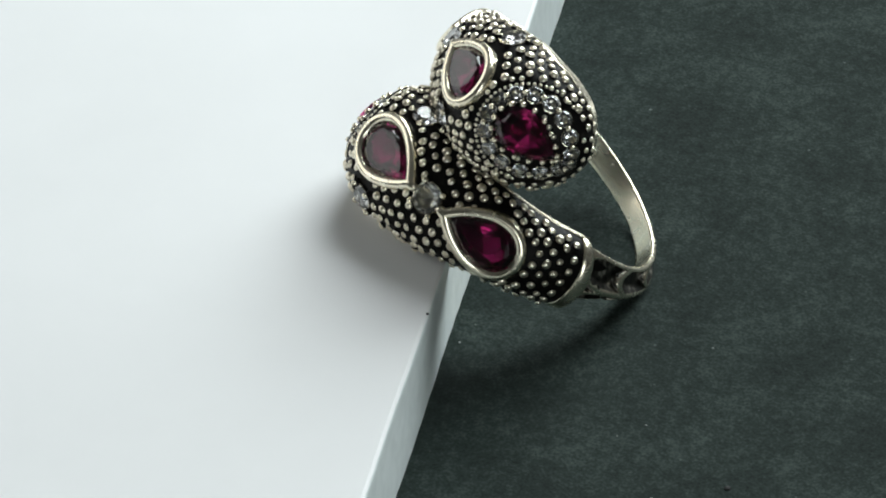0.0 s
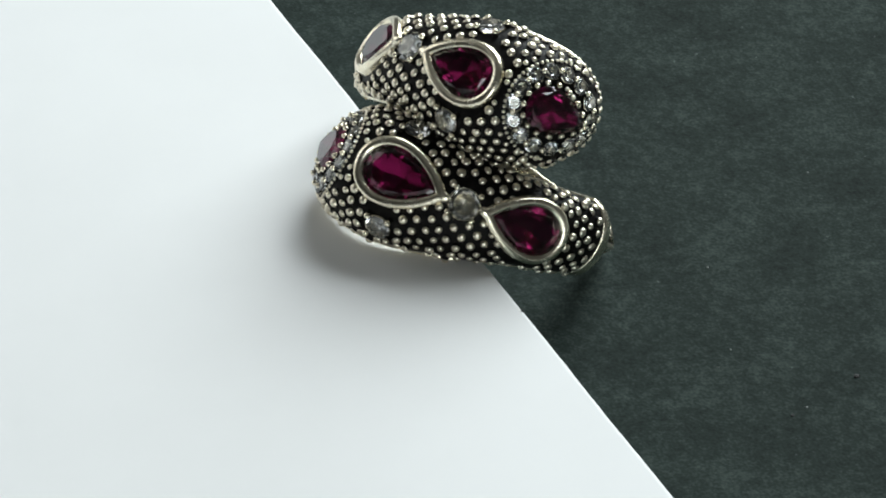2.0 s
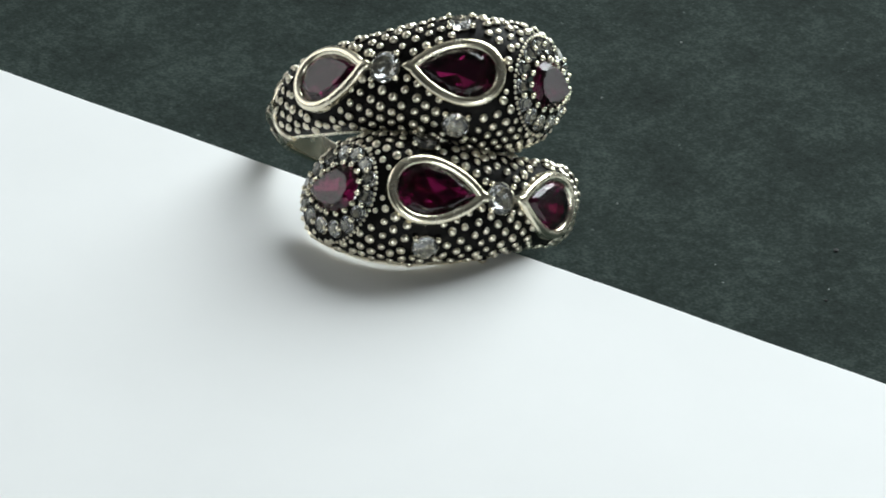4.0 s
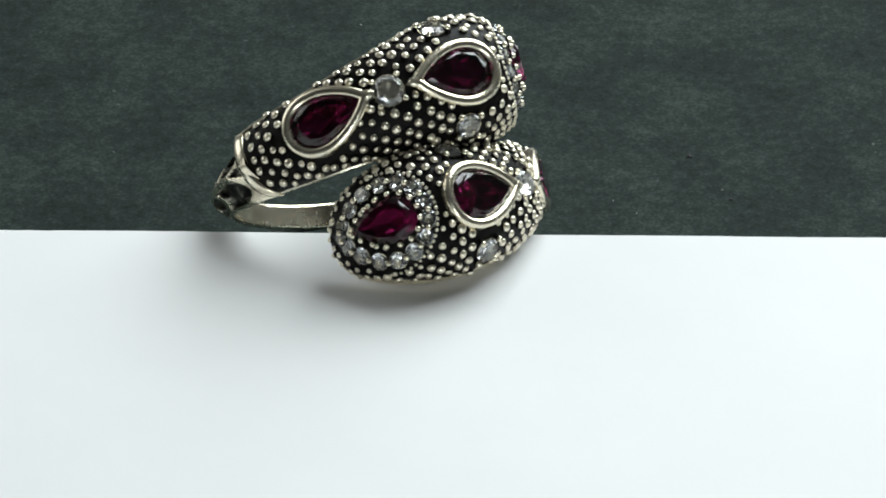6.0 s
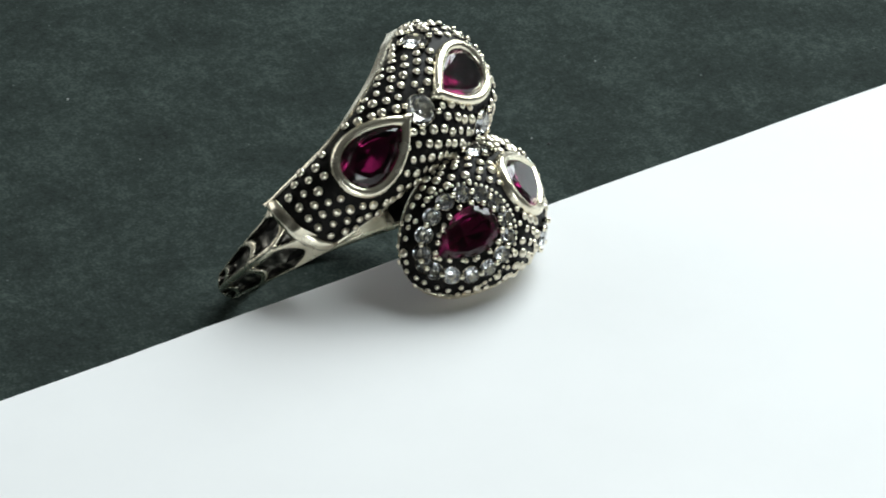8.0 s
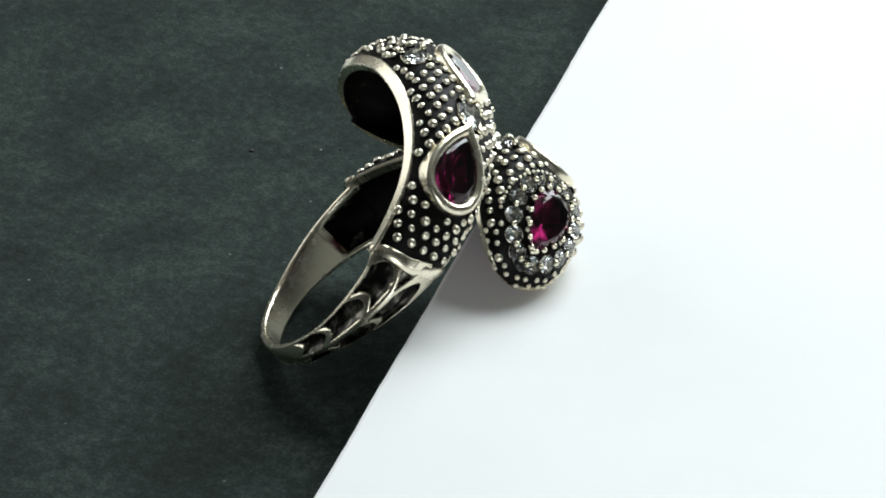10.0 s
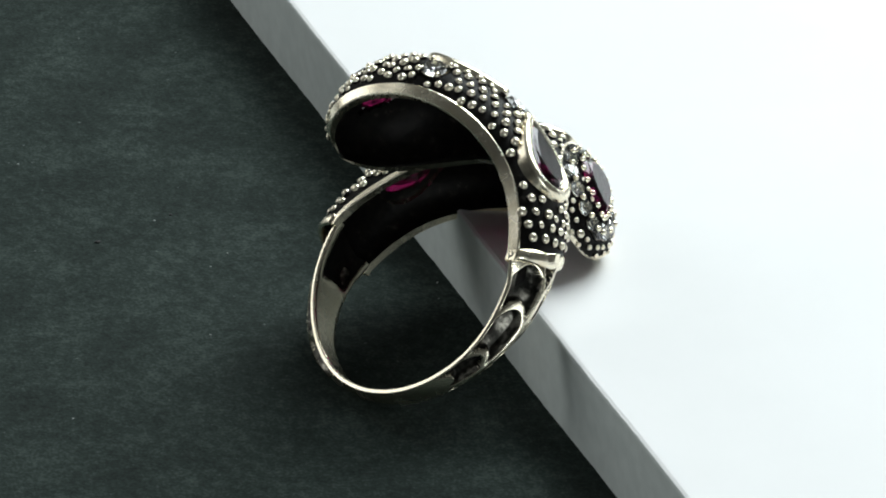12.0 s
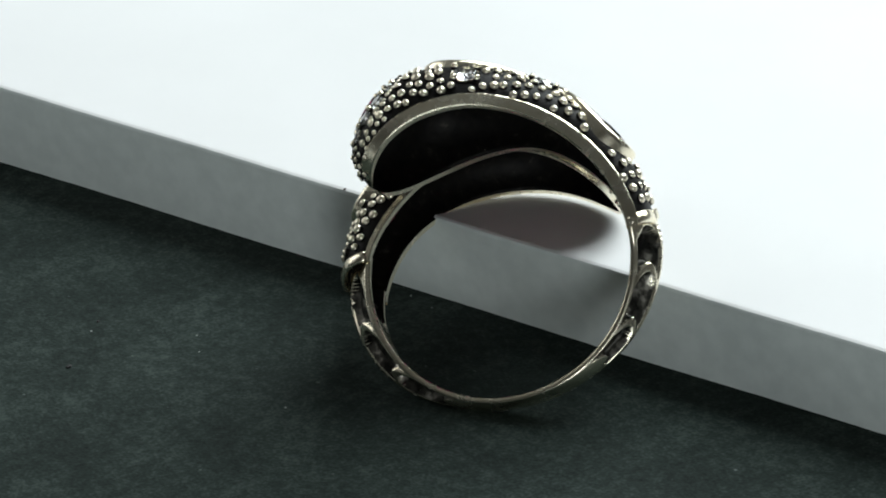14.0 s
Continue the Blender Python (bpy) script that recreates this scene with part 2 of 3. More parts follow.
# The two bands were modelled by hand and differ a little: how far the head's inner edge sags, angle of the head's end, slant of the collar, then curves along the angle
# (middle along the finger, half width, crown and rim radius), and the stones: angle, finger coordinate, size, turn about the outward axis
UPPER = dict(sag=0.5, end=-53.7, slant=6.4,
     centre=[(-54, 5.11), (-33, 4.62), (-16, 4.23), (0, 3.96), (25, 3.30), (55, 2.16), (80, 1.49)],
     half=[(-54, 4.38), (-33, 4.61), (-16, 4.65), (0, 4.47), (25, 3.56), (55, 2.85), (80, 2.34)],
     crown=[(-54, 11.78), (-33, 12.77), (-16, 13.52), (0, 12.80), (25, 11.92), (55, 11.20), (80, 10.77)],
     rim=[(-54, 9.30), (-33, 9.08), (-16, 9.00), (0, 8.95), (25, 8.95), (55, 9.02), (80, 9.28)],
     gems=[(-0.4, 4.13, 5.4, 3.4, -1.9), (44.1, 2.87, 5.3, 3.3, 182.4)],
     eye=(-32.6, 4.97, 4.8, 3.2, 180),
     rounds=[(22.3, 3.67, 2.12), (0.5, 7.67, 1.8), (-3.9, 0.70, 1.8)])
LOWER = dict(sag=0.0, end=-55.8, slant=4.0,
     centre=[(-54, 5.20), (-33, 4.77), (-16, 4.65), (0, 4.49), (25, 3.81), (55, 2.39), (80, 1.37)],
     half=[(-54, 3.91), (-33, 4.17), (-16, 4.42), (0, 4.37), (25, 3.76), (55, 3.02), (80, 2.63)],
     crown=[(-54, 10.48), (-33, 11.64), (-16, 12.85), (0, 12.61), (25, 12.28), (55, 11.97), (80, 11.41)],
     rim=[(-54, 8.90), (-33, 8.82), (-16, 8.90), (0, 8.97), (25, 9.02), (55, 9.06), (80, 9.28)],
     gems=[(1.8, 4.12, 5.6, 3.5, 1.1), (44.9, 2.70, 5.3, 3.3, 176.6)],
     eye=(-32.4, 5.02, 4.8, 3.2, 180),
     rounds=[(23.3, 3.50, 2.12), (2.1, 7.86, 1.8), (-4.4, 0.86, 1.8)])
SHAPE = [UPPER]                      # the band in hand


def section(f):
    """centre, half width, rim radius, crown radius at the angle f."""
    b = SHAPE[0]
    c, h, r, k = mix(b["centre"], f), mix(b["half"], f), mix(b["rim"], f), mix(b["crown"], f)
    if f < -12:
        q = min(1.0, (-12 - f) / (-12 - b["end"]))
        h *= max(0.0, 1 - q ** 3.0) ** 0.55
        k = r + (k - r) * max(0.0, 1 - q ** 4.0) ** 0.5
    return c, h, r, k


def lean(f, u):
    """The angle f moved with the slant of the collar."""
    return f + SHAPE[0]["slant"] * u * step(f, 45, 80)


def sagged(f, u, r):
    """Rim radius at u across the band: the inner edge of the head hangs lower."""
    return r - SHAPE[0]["sag"] * (0.5 - 0.5 * u) * (1 - step(f, -25, 25))


def around(f, rho, a):
    return Vector((rho * math.sin(radians(f)), rho * math.cos(radians(f)), a)) * MM


def skin(f, u, lift=0.0):
    """A point of the band's outside: u from -1 to 1 across it."""
    c, h, r, k = section(f)
    w = math.pi / 2 * u
    s, q = math.sin(w), math.cos(w)
    e = 0.85
    a = c + (h + lift) * math.copysign(abs(s) ** e, s)
    r = sagged(f, u, r)
    return around(lean(f, u), r + (k + lift - r) * max(q, 0) ** e, a)


def grip(f, a):
    """A frame on the band's outside at the angle f and finger coordinate a: x along the band towards the collar, z outward."""
    c, h, r, k = section(f)
    s = max(-0.98, min(0.98, (a - c) / max(h, 0.01)))
    u = math.asin(math.copysign(abs(s) ** (1 / 0.85), s)) / (math.pi / 2)
    p = skin(f, u)
    df = (skin(f + 1, u) - skin(f - 1, u)).normalized()
    du = (skin(f, min(u + 0.03, 1)) - skin(f, max(u - 0.03, -1))).normalized()
    z = df.cross(du).normalized()
    if z.dot(around(f, 1, 0)) < 0:
        z = -z
    y = z.cross(df).normalized()
    x = y.cross(z)
    m = Matrix((x, y, z)).transposed().to_4x4()
    m.translation = p
    return m


def pear(n, length, width, sharp=0.72):
    """Outline of a pear shape, tip at +x, anticlockwise."""
    raw = []
    for i in range(n):
        w = 2 * math.pi * i / n
        raw.append((math.cos(w), math.sin(w) * math.sin(w / 2) ** sharp))
    top = max(y for _, y in raw)
    return [Vector((x * length / 2, y / top * width / 2, 0)) for x, y in raw]


def ring_loop(n, d):
    return [Vector((d / 2 * math.cos(2 * math.pi * i / n), d / 2 * math.sin(2 * math.pi * i / n), 0)) for i in range(n)]


def cut_gem(outline, z, crown, depth, table=0.74):
    """A faceted stone with girdle, crown, table and pavilion."""
    bm = bmesh.new()
    n = len(outline)
    g = [bm.verts.new((p.x * MM, p.y * MM, z * MM)) for p in outline]
    half = [p.lerp(outline[(i + 1) % n], 0.5) for i, p in enumerate(outline)]
    mid = [bm.verts.new((half[i].x * 0.86 * MM, half[i].y * 0.86 * MM, (z + crown * 0.6) * MM)) for i in range(0, n, 2)]
    top = [bm.verts.new((outline[i].x * table * MM, outline[i].y * table * MM, (z + crown) * MM)) for i in range(0, n, 2)]
    low = [bm.verts.new((half[i].x * 0.55 * MM, half[i].y * 0.55 * MM, (z - depth * 0.62) * MM)) for i in range(0, n, 2)]
    tip = bm.verts.new((0, 0, (z - depth) * MM))
    m = n // 2
    for j in range(m):
        i = 2 * j
        bm.faces.new((g[i], g[i + 1], mid[j]))
        bm.faces.new((g[i + 1], g[(i + 2) % n], mid[j]))
        bm.faces.new((g[(i + 2) % n], mid[(j + 1) % m], mid[j]))
        bm.faces.new((top[(j + 1) % m], mid[j], mid[(j + 1) % m]))
        bm.faces.new((top[j], mid[j], top[(j + 1) % m]))
        bm.faces.new((g[i + 1], g[i], low[j]))
        bm.faces.new((g[(i + 2) % n], g[i + 1], low[j]))
        bm.faces.new((g[(i + 2) % n], low[j], low[(j + 1) % m]))
        bm.faces.new((low[(j + 1) % m], low[j], tip))
    bm.faces.new(top)
    bmesh.ops.recalc_face_normals(bm, faces=bm.faces[:])
    return bm


def drop(m, p):
    """How far below the tangent plane of m the band's outside lies at the plane's point p, in mm."""
    at = m @ (Vector((p.x, p.y, 0)) * MM)
    q = grip(math.degrees(math.atan2(at.x, at.y)), at.z / MM)
    return (m.inverted() @ q.translation).z / MM


def bezel(m, outline, wall):
    """A smooth collar round a stone that follows the band, with a broad rounded lip."""
    bm = bmesh.new()
    n = len(outline)
    rows = []
    for i, p in enumerate(outline):
        d = (outline[(i + 1) % n] - outline[i - 1]).normalized()
        out = Vector((d.y, -d.x, 0))
        sink = drop(m, p)
        top = 0.34 + 0.5 * sink
        reach = {0: 2.0, 1: 1.35, n - 1: 1.35}.get(i, 1.0)      # the corner at the tip is drawn out
        prof = [(0.60, sink - 0.4), (0.58, top - 0.36)]
        prof += [(0.06 + 0.52 * math.cos(w), top - 0.30 + 0.32 * math.sin(w)) for w in (0.25, 0.6, 0.95, 1.3, 1.65, 2.0, 2.35, 2.7)]
        prof += [(-0.46, top - 0.3), (-0.46, top - 1.6)]
        rows.append([bm.verts.new((p + out * (o * wall * (reach if o > 0 else 1.0))) * MM + Vector((0, 0, z * MM))) for o, z in prof])
    for i in range(n):
        a, b = rows[i], rows[(i + 1) % n]
        for k in range(len(a) - 1):
            bm.faces.new((a[k], b[k], b[k + 1], a[k + 1]))
    bmesh.ops.recalc_face_normals(bm, faces=bm.faces[:])
    return bm


def cup(outline, z, depth):
    """A bright conical seat under a stone."""
    bm = bmesh.new()
    rim = [bm.verts.new((p.x * 1.08 * MM, p.y * 1.08 * MM, z * MM)) for p in outline]
    low = [bm.verts.new((p.x * 0.3 * MM, p.y * 0.3 * MM, (z - depth) * MM)) for p in outline]
    n = len(outline)
    for k in range(n):
        bm.faces.new((rim[k], rim[(k + 1) % n], low[(k + 1) % n], low[k]))
    bm.faces.new(low)
    return bm


def bead_mesh(r, high, name, mat):
    """A small worn stud, slightly flattened on top."""
    bm = bmesh.new()
    rows = []
    for z, w in ((-0.25, 1.02), (high * 0.46, 0.98), (high * 0.76, 0.82), (high * 0.95, 0.48)):
        rows.append([bm.verts.new((r * w * math.cos(math.pi * k / 4) * MM, r * w * math.sin(math.pi * k / 4) * MM, z * MM)) for k in range(8)])
    for a, b in zip(rows, rows[1:]):
        for k in range(8):
            bm.faces.new((a[k], a[(k + 1) % 8], b[(k + 1) % 8], b[k]))
    cap = bm.verts.new((0, 0, high * MM))
    for k in range(8):
        bm.faces.new((rows[-1][k], rows[-1][(k + 1) % 8], cap))
    me = bpy.data.meshes.new(name)
    bm.to_mesh(me)
    bm.free()
    me.materials.append(mat)
    me.materials.append(OXIDE)
    for i in range(8):
        me.polygons[i].material_index = 1
    me.polygons.foreach_set("use_smooth", [True] * len(me.polygons))
    return me


BEAD = bead_mesh(0.315, 0.37, "bead", BEAD_SILVER)
CLAW = bead_mesh(0.235, 0.46, "claw", SILVER)
DOT = bead_mesh(0.14, 0.18, "milgrain", BEAD_SILVER)

def seats():
    """Frames and outlines of all stones of a band."""
    out = []
    for f, a, length, width, ang in SHAPE[0]["gems"]:
        out.append(("bezel", grip(f, a) @ Matrix.Rotation(radians(ang), 4, "Z"), length, width))
    f, a, length, width, ang = SHAPE[0]["eye"]
    eye = grip(f, a) @ Matrix.Rotation(radians(ang), 4, "Z")
    out.append(("eye", eye, length, width))
    for p in pear(15, length + 1.75, width + 2.05, 0.32):
        at = eye @ (Vector((p.x, p.y, 0)) * MM)
        out.append(("pave", grip(math.degrees(math.atan2(at.x, at.y)), at.z / MM), 1.2, 1.2))
    for f, a, d in SHAPE[0]["rounds"]:
        out.append(("round", grip(f, a), d, d))
    return out


def inside(m_inv, length, width, is_pear, p, grow):
    q = m_inv @ p
    if abs(q.z) > 2.6 * MM:
        return False
    x, y = q.x / MM / (length / 2 + grow), q.y / MM / (width / 2 + grow)
    if is_pear and x > -0.2:
        y /= max(0.12, 1 - 0.62 * (x + 0.2))
    return x * x + y * y < 1


def band(root, turn, label, shape):
    """One half of the ring: a hollow domed band that ends in a head, with its stones and studs."""
    SHAPE[0] = shape
    F1 = shape["end"]
    SEATS = seats()
    bm = bmesh.new()
    nf, nu = 150, 56
    fs = [F0 + (F1 + 0.3 - F0) * i / nf for i in range(nf + 1)]
    holes = [(m.inverted(), lx, ly, kind in ("bezel", "eye")) for kind, m, lx, ly in SEATS]

    def open_at(p):
        for inv, lx, ly, pr in holes:
            if inside(inv, lx, ly, pr, p, 0.02):
                return True
        return False

    def bored(p):
        return any(pr and inside(inv, lx, ly, pr, p, -0.35) for inv, lx, ly, pr in holes)

    outer = [[bm.verts.new(skin(f, -1 + 2 * j / nu)) for j in range(nu + 1)] for f in fs]
    inner = []
    for f in fs:
        c, h, r, k = section(f)
        row = []
        for j in range(nu + 1):
            w = math.pi / 2 * (-1 + 2 * j / nu)
            s, q = math.sin(w), max(math.cos(w), 0)
            low = sagged(f, -1 + 2 * j / nu, r)
            row.append(bm.verts.new(around(lean(f, -1 + 2 * j / nu), low - 0.02 + max(k - 0.7 - low, 0.05) * q ** 0.85, c + max(h - 0.5, 0.02) * math.copysign(abs(s) ** 0.85, s))))
        inner.append(row)
    for i in range(nf):
        for j in range(nu):
            p = (outer[i][j].co + outer[i + 1][j + 1].co) / 2
            if not open_at(p):
                bm.faces.new((outer[i][j], outer[i][j + 1], outer[i + 1][j + 1], outer[i + 1][j]))
            if not bored(p):
                bm.faces.new((inner[i][j], inner[i + 1][j], inner[i + 1][j + 1], inner[i][j + 1]))
        for j in (0, nu):
            bm.faces.new((outer[i][j], outer[i + 1][j], inner[i + 1][j], inner[i][j]))
    for j in range(nu):
        bm.faces.new((outer[0][j], outer[0][j + 1], inner[0][j + 1], inner[0][j]))
        bm.faces.new((outer[-1][j], outer[-1][j + 1], inner[-1][j + 1], inner[-1][j]))
    bmesh.ops.delete(bm, geom=[v for v in bm.verts if not v.link_faces], context="VERTS")
    bmesh.ops.recalc_face_normals(bm, faces=bm.faces[:])
    shell = part("band", bm, OXIDE, root, label, smooth=True)
    shell.matrix_basis = turn

    # polished rim along the open underside: a broad flat ribbon
    bm = bmesh.new()
    edge = [F0 + 2.5 + (F1 - 2.6 - F0) * i / 92 for i in range(93)]
    loops = []
    for side in (-1, 1):
        for f in (edge if side < 0 else edge[::-1]):
            c, h, r, k = section(f)
            r = sagged(f, side, r)
            lift = min(0.78 if side > 0 else 0.3, max(k - r, 0.0) * 0.5)
            prof = [(r - 0.10, h - 0.55), (r - 0.12, h + 0.02), (r - 0.04, h + 0.10), (r + lift * 0.9, h + 0.09), (r + lift, h + 0.02), (r + lift, h - 0.12)]
            loops.append([around(lean(f, side), rho, c + side * max(a, 0.02)) for rho, a in prof])
    strips(bm, loops)
    part("rim", bm, SILVER, shell, "polished silver rim", smooth=True)

    # collar where the band meets the shank
    bm = bmesh.new()
    pts = []
    for j in range(25):
        u = 0.97 * (-1 + 2 * j / 24)
        pts.append((skin(F0 + 0.3 + 2.2 * (1 - abs(u)), u, 0.0), skin(F0, u, 1.0) - skin(F0, u)))
    tube(bm, pts, [((0.55 - 0.15 * abs(j - 12) / 12) * MM, 0.2 * MM) for j in range(25)], 10)
    part("collar", bm, SILVER, shell, "polished silver collar", smooth=True)

    for kind, m, lx, ly in SEATS:
        if kind == "bezel":
            setting = part("bezel", bezel(m, pear(56, lx + 0.5, ly + 0.5), 0.72), SILVER, shell, "smooth silver bezel", smooth=True)
            setting.matrix_basis = m
            stone = part("pear_gem", cut_gem(pear(20, lx + 0.1, ly + 0.1), -0.12, 0.42, 1.55), RUBY, shell, "dark ruby-red pear-cut stone")
            stone.matrix_basis = m
        elif kind == "eye":
            stone = part("pear_gem", cut_gem(pear(20, lx, ly), 0.05, 0.45, 1.4), RUBY, shell, "ruby-red pear-cut stone in bead claws")
            stone.matrix_basis = m
            for p in pear(17, lx + 0.3, ly + 0.3):
                place("claw", CLAW, shell, m @ Matrix.Translation((p.x * MM, p.y * MM, (drop(m, p) * 0.6 - 0.02) * MM)))
        else:
            stone = part("round_stone", cut_gem(ring_loop(16, lx), 0.06, 0.28 * lx / 1.6, 0.45), CLEAR, shell, "clear brilliant-cut round stone")
            stone.matrix_basis = m
            seat = part("stone_seat", cup(ring_loop(16, lx), 0.02, 0.5), SILVER, shell)
            seat.matrix_basis = m
            if kind == "round":
                for k in range(4):
                    w = math.pi / 4 + k * math.pi / 2
                    place("claw", CLAW, shell, m @ Matrix.Translation((math.cos(w) * (lx / 2 + 0.2) * MM, math.sin(w) * (lx / 2 + 0.2) * MM, -0.02 * MM)))
    _, eye, lx, ly = SEATS[2]
    for grow_x, grow_y, sharp, count, mesh in ((1.75, 2.05, 0.32, 15, CLAW), (3.15, 3.5, 0.2, 30, DOT)):
        line = pear(count * 2, lx + grow_x, ly + grow_y, sharp)
        for i, p in enumerate(line):
            if (mesh == CLAW and i % 2 == 0) or (mesh == DOT and p.x > 0.9):
                continue
            at = eye @ (Vector((p.x, p.y, 0)) * MM)
            f, a = math.degrees(math.atan2(at.x, at.y)), at.z / MM
            c, h, r, k = section(f)
            if abs(a - c) < h * 0.93 and f > F1 + 4:
                place("claw" if mesh == CLAW else "milgrain", mesh, shell, grip(f, a))

    # studs in staggered rows
    rng = random.Random(7)
    spots = []
    pitch, row_gap = 0.93, 0.81
    f, odd = F0 - 5.0, 0
    while f > F1 + 2.5:
        c, h, r, k = section(f)
        us = [i / 40 - 1 for i in range(81)]
        line = [skin(f, u) for u in us]
        run = [0.0]
        for p, q in zip(line, line[1:]):
            run.append(run[-1] + (q - p).length / MM)
        total, mid_at = run[-1], run[40]
        count = int(total / pitch) + 2
        for i in range(-count, count + 1):
            s = mid_at + (i + 0.5 * odd) * pitch
            if s < 0.85 or s > total - 0.92:
                continue
            j = max(x for x in range(80) if run[x] <= s)
            u = us[j] + (us[j + 1] - us[j]) * (s - run[j]) / max(run[j + 1] - run[j], 1e-6)
            p = skin(f, u)
            hit = False
            for (kind, m, lx, ly), (inv, _, _, pr) in zip(SEATS, holes):
                grow = {"bezel": 0.98, "eye": 1.3, "pave": 0.48, "round": 0.42}[kind]
                hit = hit or inside(inv, lx, ly, pr, p, grow)
            if not hit:
                du = (skin(f, min(u + 0.03, 1)) - skin(f, max(u - 0.03, -1))).normalized()
                df = (skin(f + 1, u) - skin(f - 1, u)).normalized()
                z = df.cross(du).normalized()
                if z.dot(around(f, 1, 0) - Vector((0, 0, 0)) + (p - around(f, 11, c)) * 0.2) < 0:
                    z = -z
                y = z.cross(df).normalized()
                mm = Matrix((y.cross(z), y, z)).transposed().to_4x4()
                size = rng.uniform(0.82, 1.12)
                mm = mm @ Euler((rng.uniform(-0.26, 0.26), rng.uniform(-0.26, 0.26), rng.uniform(0, 6))).to_matrix().to_4x4()
                mm.translation = p - z * (0.07 * MM) + Vector([rng.uniform(-0.07, 0.07) * MM for _ in range(3)])
                spots.append((abs(u), mm @ Matrix.Diagonal((size, size * rng.uniform(0.88, 1.08), size * rng.uniform(0.8, 1.1), 1))))
        f -= math.degrees(row_gap / max(k, 10))
        odd = 1 - odd
    # small beads that fill the head beyond the clear stones
    taken = [mm.translation.copy() for _, mm in spots]
    grip_points = [m.translation.copy() for kind, m, lx, ly in SEATS if kind == "pave"]
    f = -14.0
    while f > F1 + 1.0:
        for n in range(-24, 25):
            u = n / 25
            p = skin(f, u)
            if any((p - q).length < 0.58 * MM for q in taken) or any((p - q).length < 0.80 * MM for q in grip_points):
                continue
            if any(inside(inv, lx, ly, pr, p, 0.95 if kind == "bezel" else 0.4) for (kind, m, lx, ly), (inv, _, _, pr) in zip(SEATS, holes)):
                continue
            c, h, r, k = section(f)
            if abs(u) > 0.86:
                continue
            taken.append(p)
            g = grip(f, c + (p.z / MM - c))
            g.translation = p
            spots.append((2.0, g @ Matrix.Diagonal((0.64, 0.64, 0.66, 1))))
        f -= 1.5
    spots.sort(key=lambda s: s[0])
    for _, mm in spots:
        place("bead", BEAD, shell, mm)
    return shell


SHANK_HALF = [(76, 2.5), (100, 1.8), (130, 1.1), (160, 0.9), (180, 0.85)]
SHANK_MID = [(76, 1.4), (100, 1.0), (130, 0.6), (160, 0.25), (180, 0.0)]
SHANK_OUT = [(76, 11.3), (100, 11.1), (130, 10.6), (160, 9.9), (180, 9.75)]
SHANK_IN = 9.17
FS0 = 79.0


def shank_at(g):
    """Middle, half width and outer radius of the hoop at the angle g from the crown, on one side."""
    return mix(SHANK_MID, g), mix(SHANK_HALF, g), mix(SHANK_OUT, g)


def dome(g, across):
    """Outer radius of the hoop: rounded, low at the edges."""
    o = shank_at(g)[2]
    round_up = step(g, 140, 165)        # ridged shoulders, a round bottom
    return SHANK_IN + 0.32 + (o - SHANK_IN - 0.45) * max(0.0, 1 - abs(across) ** (1.35 + 1.05 * round_up)) ** (0.9 - 0.3 * round_up)


ROWS = {1: (83.4, 103.5, 125.0, 142.5), -1: (83.4, 104.5, 127.5, 153.0)}      # angles at which the rows of carved hollows begin, on each shoulder


def carve(g, k, side):
    """How far a point of the shoulder lies inside a hollow, mm from its wall (negative: on the polished straps)."""
    mid, h, o = shank_at(g)
    arc = o * radians(1)
    s = abs(k)
    best = -1.0
    # two columns of leaf-shaped hollows, their heads arched towards the collar
    fork = min(1.0, max(0.0, (g - 82) / 12))
    lo, hi = 0.32 - 0.20 * fork, 0.94
    x = (s - lo) / (hi - lo)
    for top, low in zip(ROWS[side], ROWS[side][1:]):
        shift = 3.0 if k < 0 else 0.0
        bow = 7.0 * abs(2 * x - 0.9) ** 2.0
        a, b = top + shift + bow, low + shift + bow * 0.9 - 3.2
        best = max(best, min((s - lo) * h, (hi - s) * h, (g - a) * arc, (b - g) * arc))
    # a dark notch in the fork under the collar
    best = max(best, min((g - 82.6) * arc, (0.26 * (93.0 - g) / 10 - s) * h))
    return best


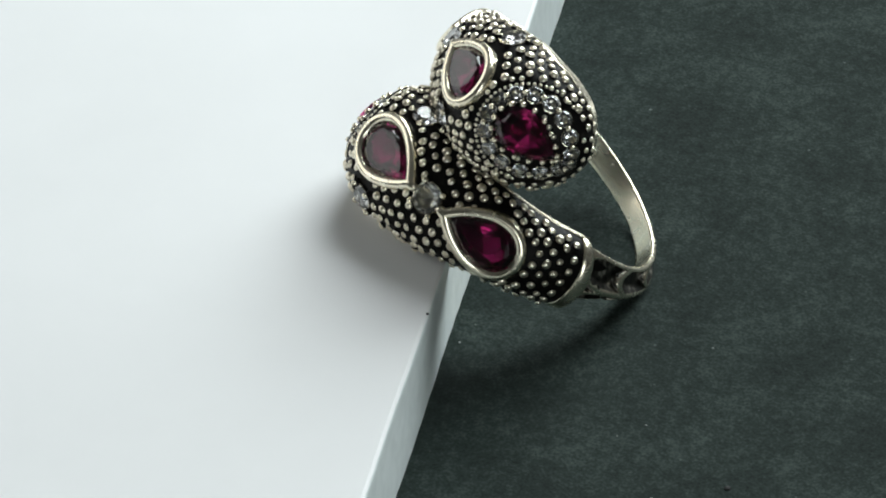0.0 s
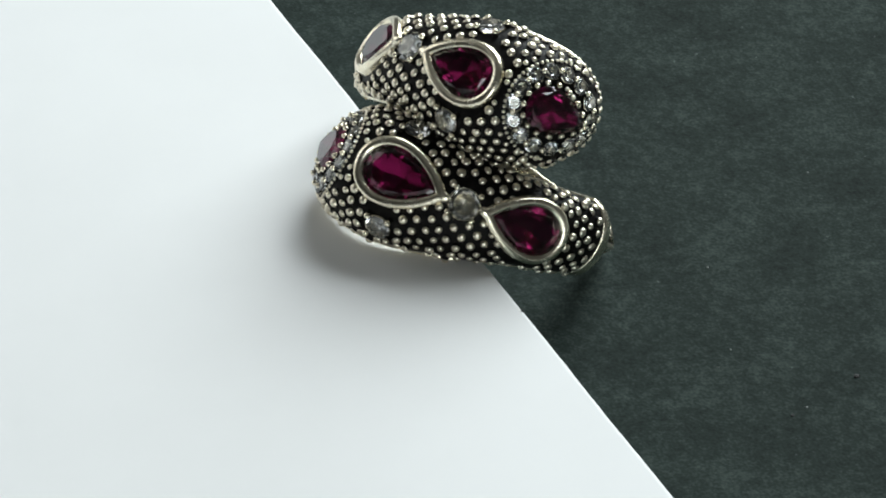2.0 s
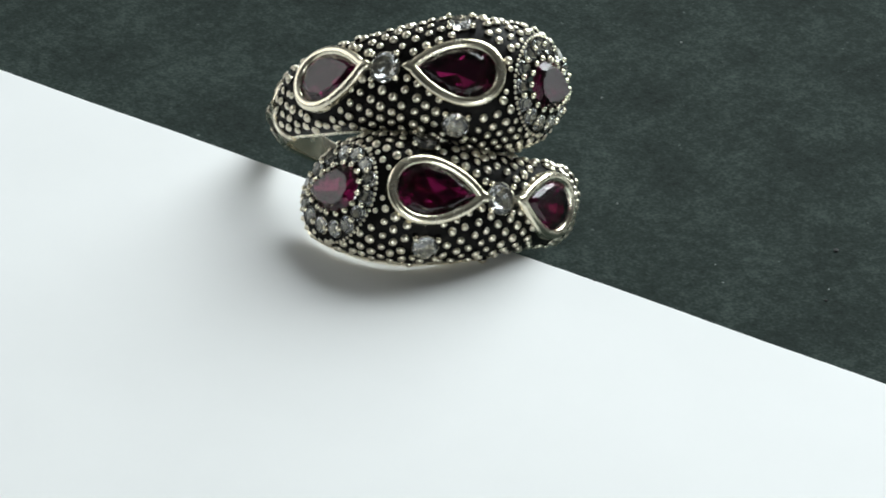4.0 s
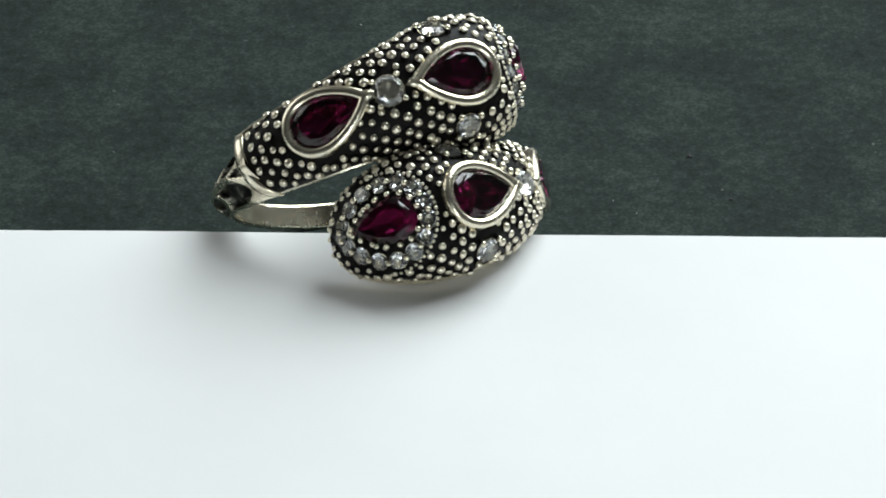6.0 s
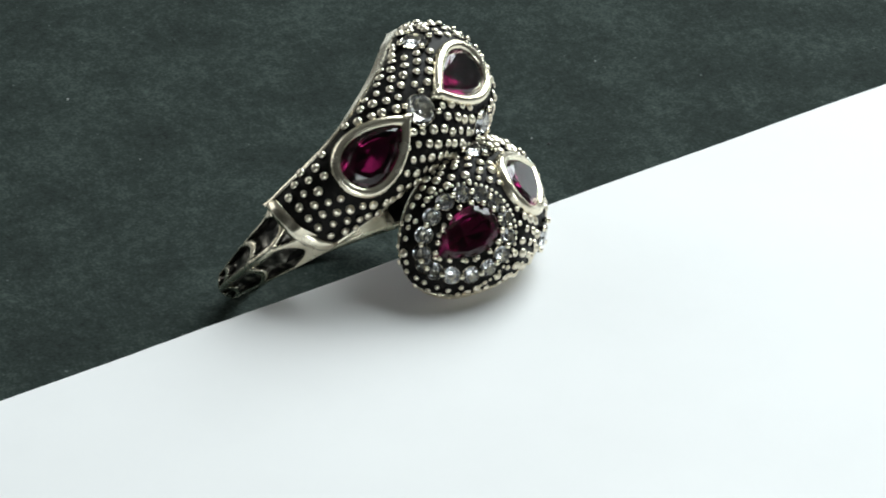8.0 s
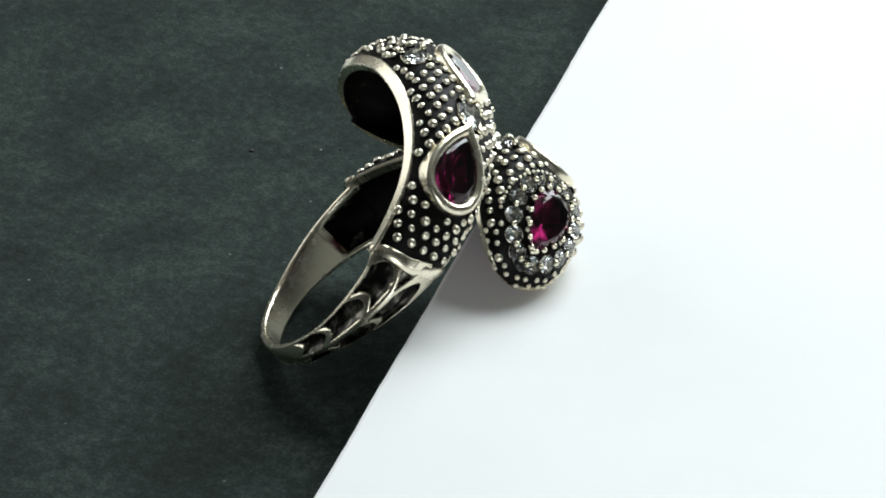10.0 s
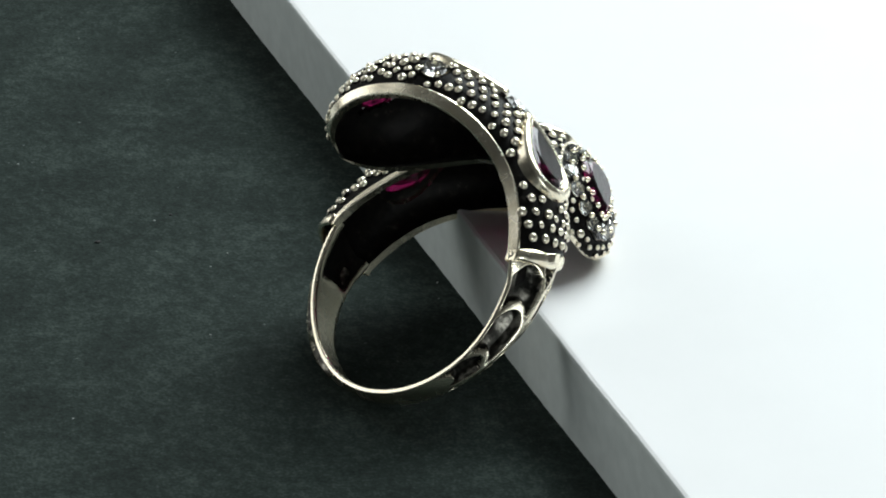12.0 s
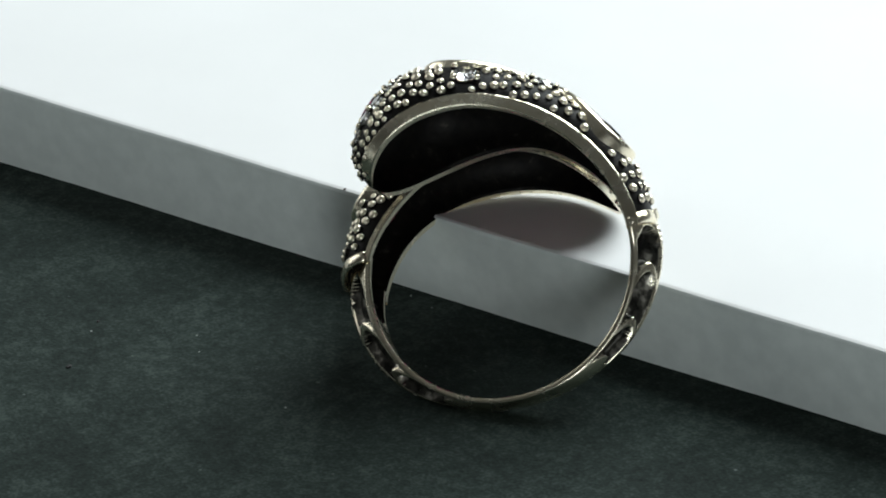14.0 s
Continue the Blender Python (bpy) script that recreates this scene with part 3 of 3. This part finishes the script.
def shank(root):
    """The lower hoop: a plain bottom and carved shoulders with leaf-shaped hollows between flat straps."""
    bm = bmesh.new()
    angles = [FS0 + 0.45 * i for i in range(170)]
    angles += [angles[-1] + (180 - angles[-1]) * i / 16 for i in range(1, 17)]
    stations = [(g, 1) for g in angles] + [(g, -1) for g in angles[-2::-1]]
    ks = [math.sin(math.pi / 2 * (-1 + 2 * i / 60)) * 0.985 for i in range(61)]
    rows = []
    for g, side in stations:
        mid, h, o = shank_at(g)
        dent = 0.75 * (1 - step(g, 90, 103))
        deep = min(0.62, 0.5 * (o - SHANK_IN))
        prof = [(SHANK_IN, -0.95), (SHANK_IN + 0.10, -1.0), (SHANK_IN + 0.30, -1.0)]
        prof += [(dome(g, k) - deep * step(carve(g, k, side), 0.0, 0.2), k) for k in ks]
        prof += [(SHANK_IN + 0.30, 1.0), (SHANK_IN + 0.10, 1.0), (SHANK_IN, 0.95),
                 (SHANK_IN, 0.74), (SHANK_IN + dent, 0.66), (SHANK_IN + dent, 0), (SHANK_IN + dent, -0.66), (SHANK_IN, -0.74)]
        tilt = (UPPER if side > 0 else LOWER)["slant"] * (1 - step(g, FS0, 98))
        rows.append([bm.verts.new(around(side * (g + tilt * k * side), r, side * mid + k * h)) for r, k in prof])
    m, n = len(rows[0]), len(ks)
    for i, (a, b) in enumerate(zip(rows, rows[1:])):
        g = (stations[i][0] + stations[i + 1][0]) / 2
        for j in range(m):
            face = bm.faces.new((a[j], a[(j + 1) % m], b[(j + 1) % m], b[j]))
            face.smooth = True
            if 3 <= j < n + 2 and carve(g, (ks[j - 3] + ks[j - 2]) / 2, stations[i + 1][1]) > 0.04:
                face.material_index = 1
            if g < 99 and n + 6 <= j < n + 10:
                face.material_index = 2
    bm.faces.new(rows[0][::-1])
    bm.faces.new(rows[-1])
    bmesh.ops.recalc_face_normals(bm, faces=bm.faces[:])
    hoop = part("shank", bm, SILVER, root, "polished silver hoop with carved leaf-shaped hollows on its shoulders")
    hoop.data.materials.append(RECESS)
    hoop.data.materials.append(OXIDE)
    return hoop


def ring_thing():
    root = new("snake_ring")
    root.empty_display_size = 0.005
    tagged(root, "oxidised silver two-headed ring with ruby-red stones, leaning on the board", "ring")
    shank(root)
    band(root, Matrix.Identity(4), "domed dark band covered in silver studs", UPPER)
    band(root, FLIP, "domed dark band covered in silver studs", LOWER)
    return root


snake_ring = ring_thing()


# ---- dust on the sheet ----
def dust(name, x, y, size, mat, z, label):
    bm = bmesh.new()
    bmesh.ops.create_icosphere(bm, subdivisions=1, radius=size * MM)
    rng = random.Random(int(x * 91 + y * 37))
    for v in bm.verts:
        v.co *= rng.uniform(0.6, 1.2)
        v.co.z *= 0.5
    bmesh.ops.translate(bm, verts=bm.verts[:], vec=(x * MM, y * MM, (z + size * 0.2) * MM))
    return tagged(part(name, bm, mat, None), label, "dust", group="specks on the turntable")


grains = [dust("grit", 17.3, -21.8, 0.24, GRIT, PAPER_Z, "tiny black grain on the dark sheet"),
          dust("grit", 10.9, -22.9, 0.16, GRIT, PAPER_Z, "tiny black grain on the dark sheet"),
          dust("grit", -2.28, -9.95, 0.12, GRIT, PANEL_Z, "tiny black grain by the board's edge")]
for x, y, size in ((12.3, -22.7, 0.10), (10.2, -15.6, 0.09), (16.7, -35.8, 0.12), (17.0, -5.5, 0.11), (30.4, 0.2, 0.10), (12.2, -14.4, 0.08),
                   (0.8, -2.1, 0.08), (-0.3, -4.2, 0.10), (40.4, -2.8, 0.12)):
    grains.append(dust("dust_fleck", x, y, size, DUST, PAPER_Z, "tiny pale fleck on the dark sheet"))


# ---- motion: all that lies on the turntable turns with it ----
# the drive runs a little unevenly: degrees ahead of (+) or behind (-) an even turn
UNEVEN = {6.0: -0.1, 6.5: -0.3, 7.0: -0.45, 7.5: -0.45, 10.5: -0.1, 11.0: -0.1, 12.0: 0.12, 12.5: 0.15, 13.0: -0.75, 14.0: 0.1}


def motions():
    times = [i * 0.5 for i in range(29)]
    turns = [(t, Matrix.Rotation(SPIN * t + radians(UNEVEN.get(t, 0.0)), 4, "Z")) for t in times]
    for thing in (table_turn, paper, panel, *grains):
        walk(thing, [(t, m @ LEVEL) for t, m in turns])
    walk(snake_ring, [(t, m @ RING) for t, m in turns])


motions()
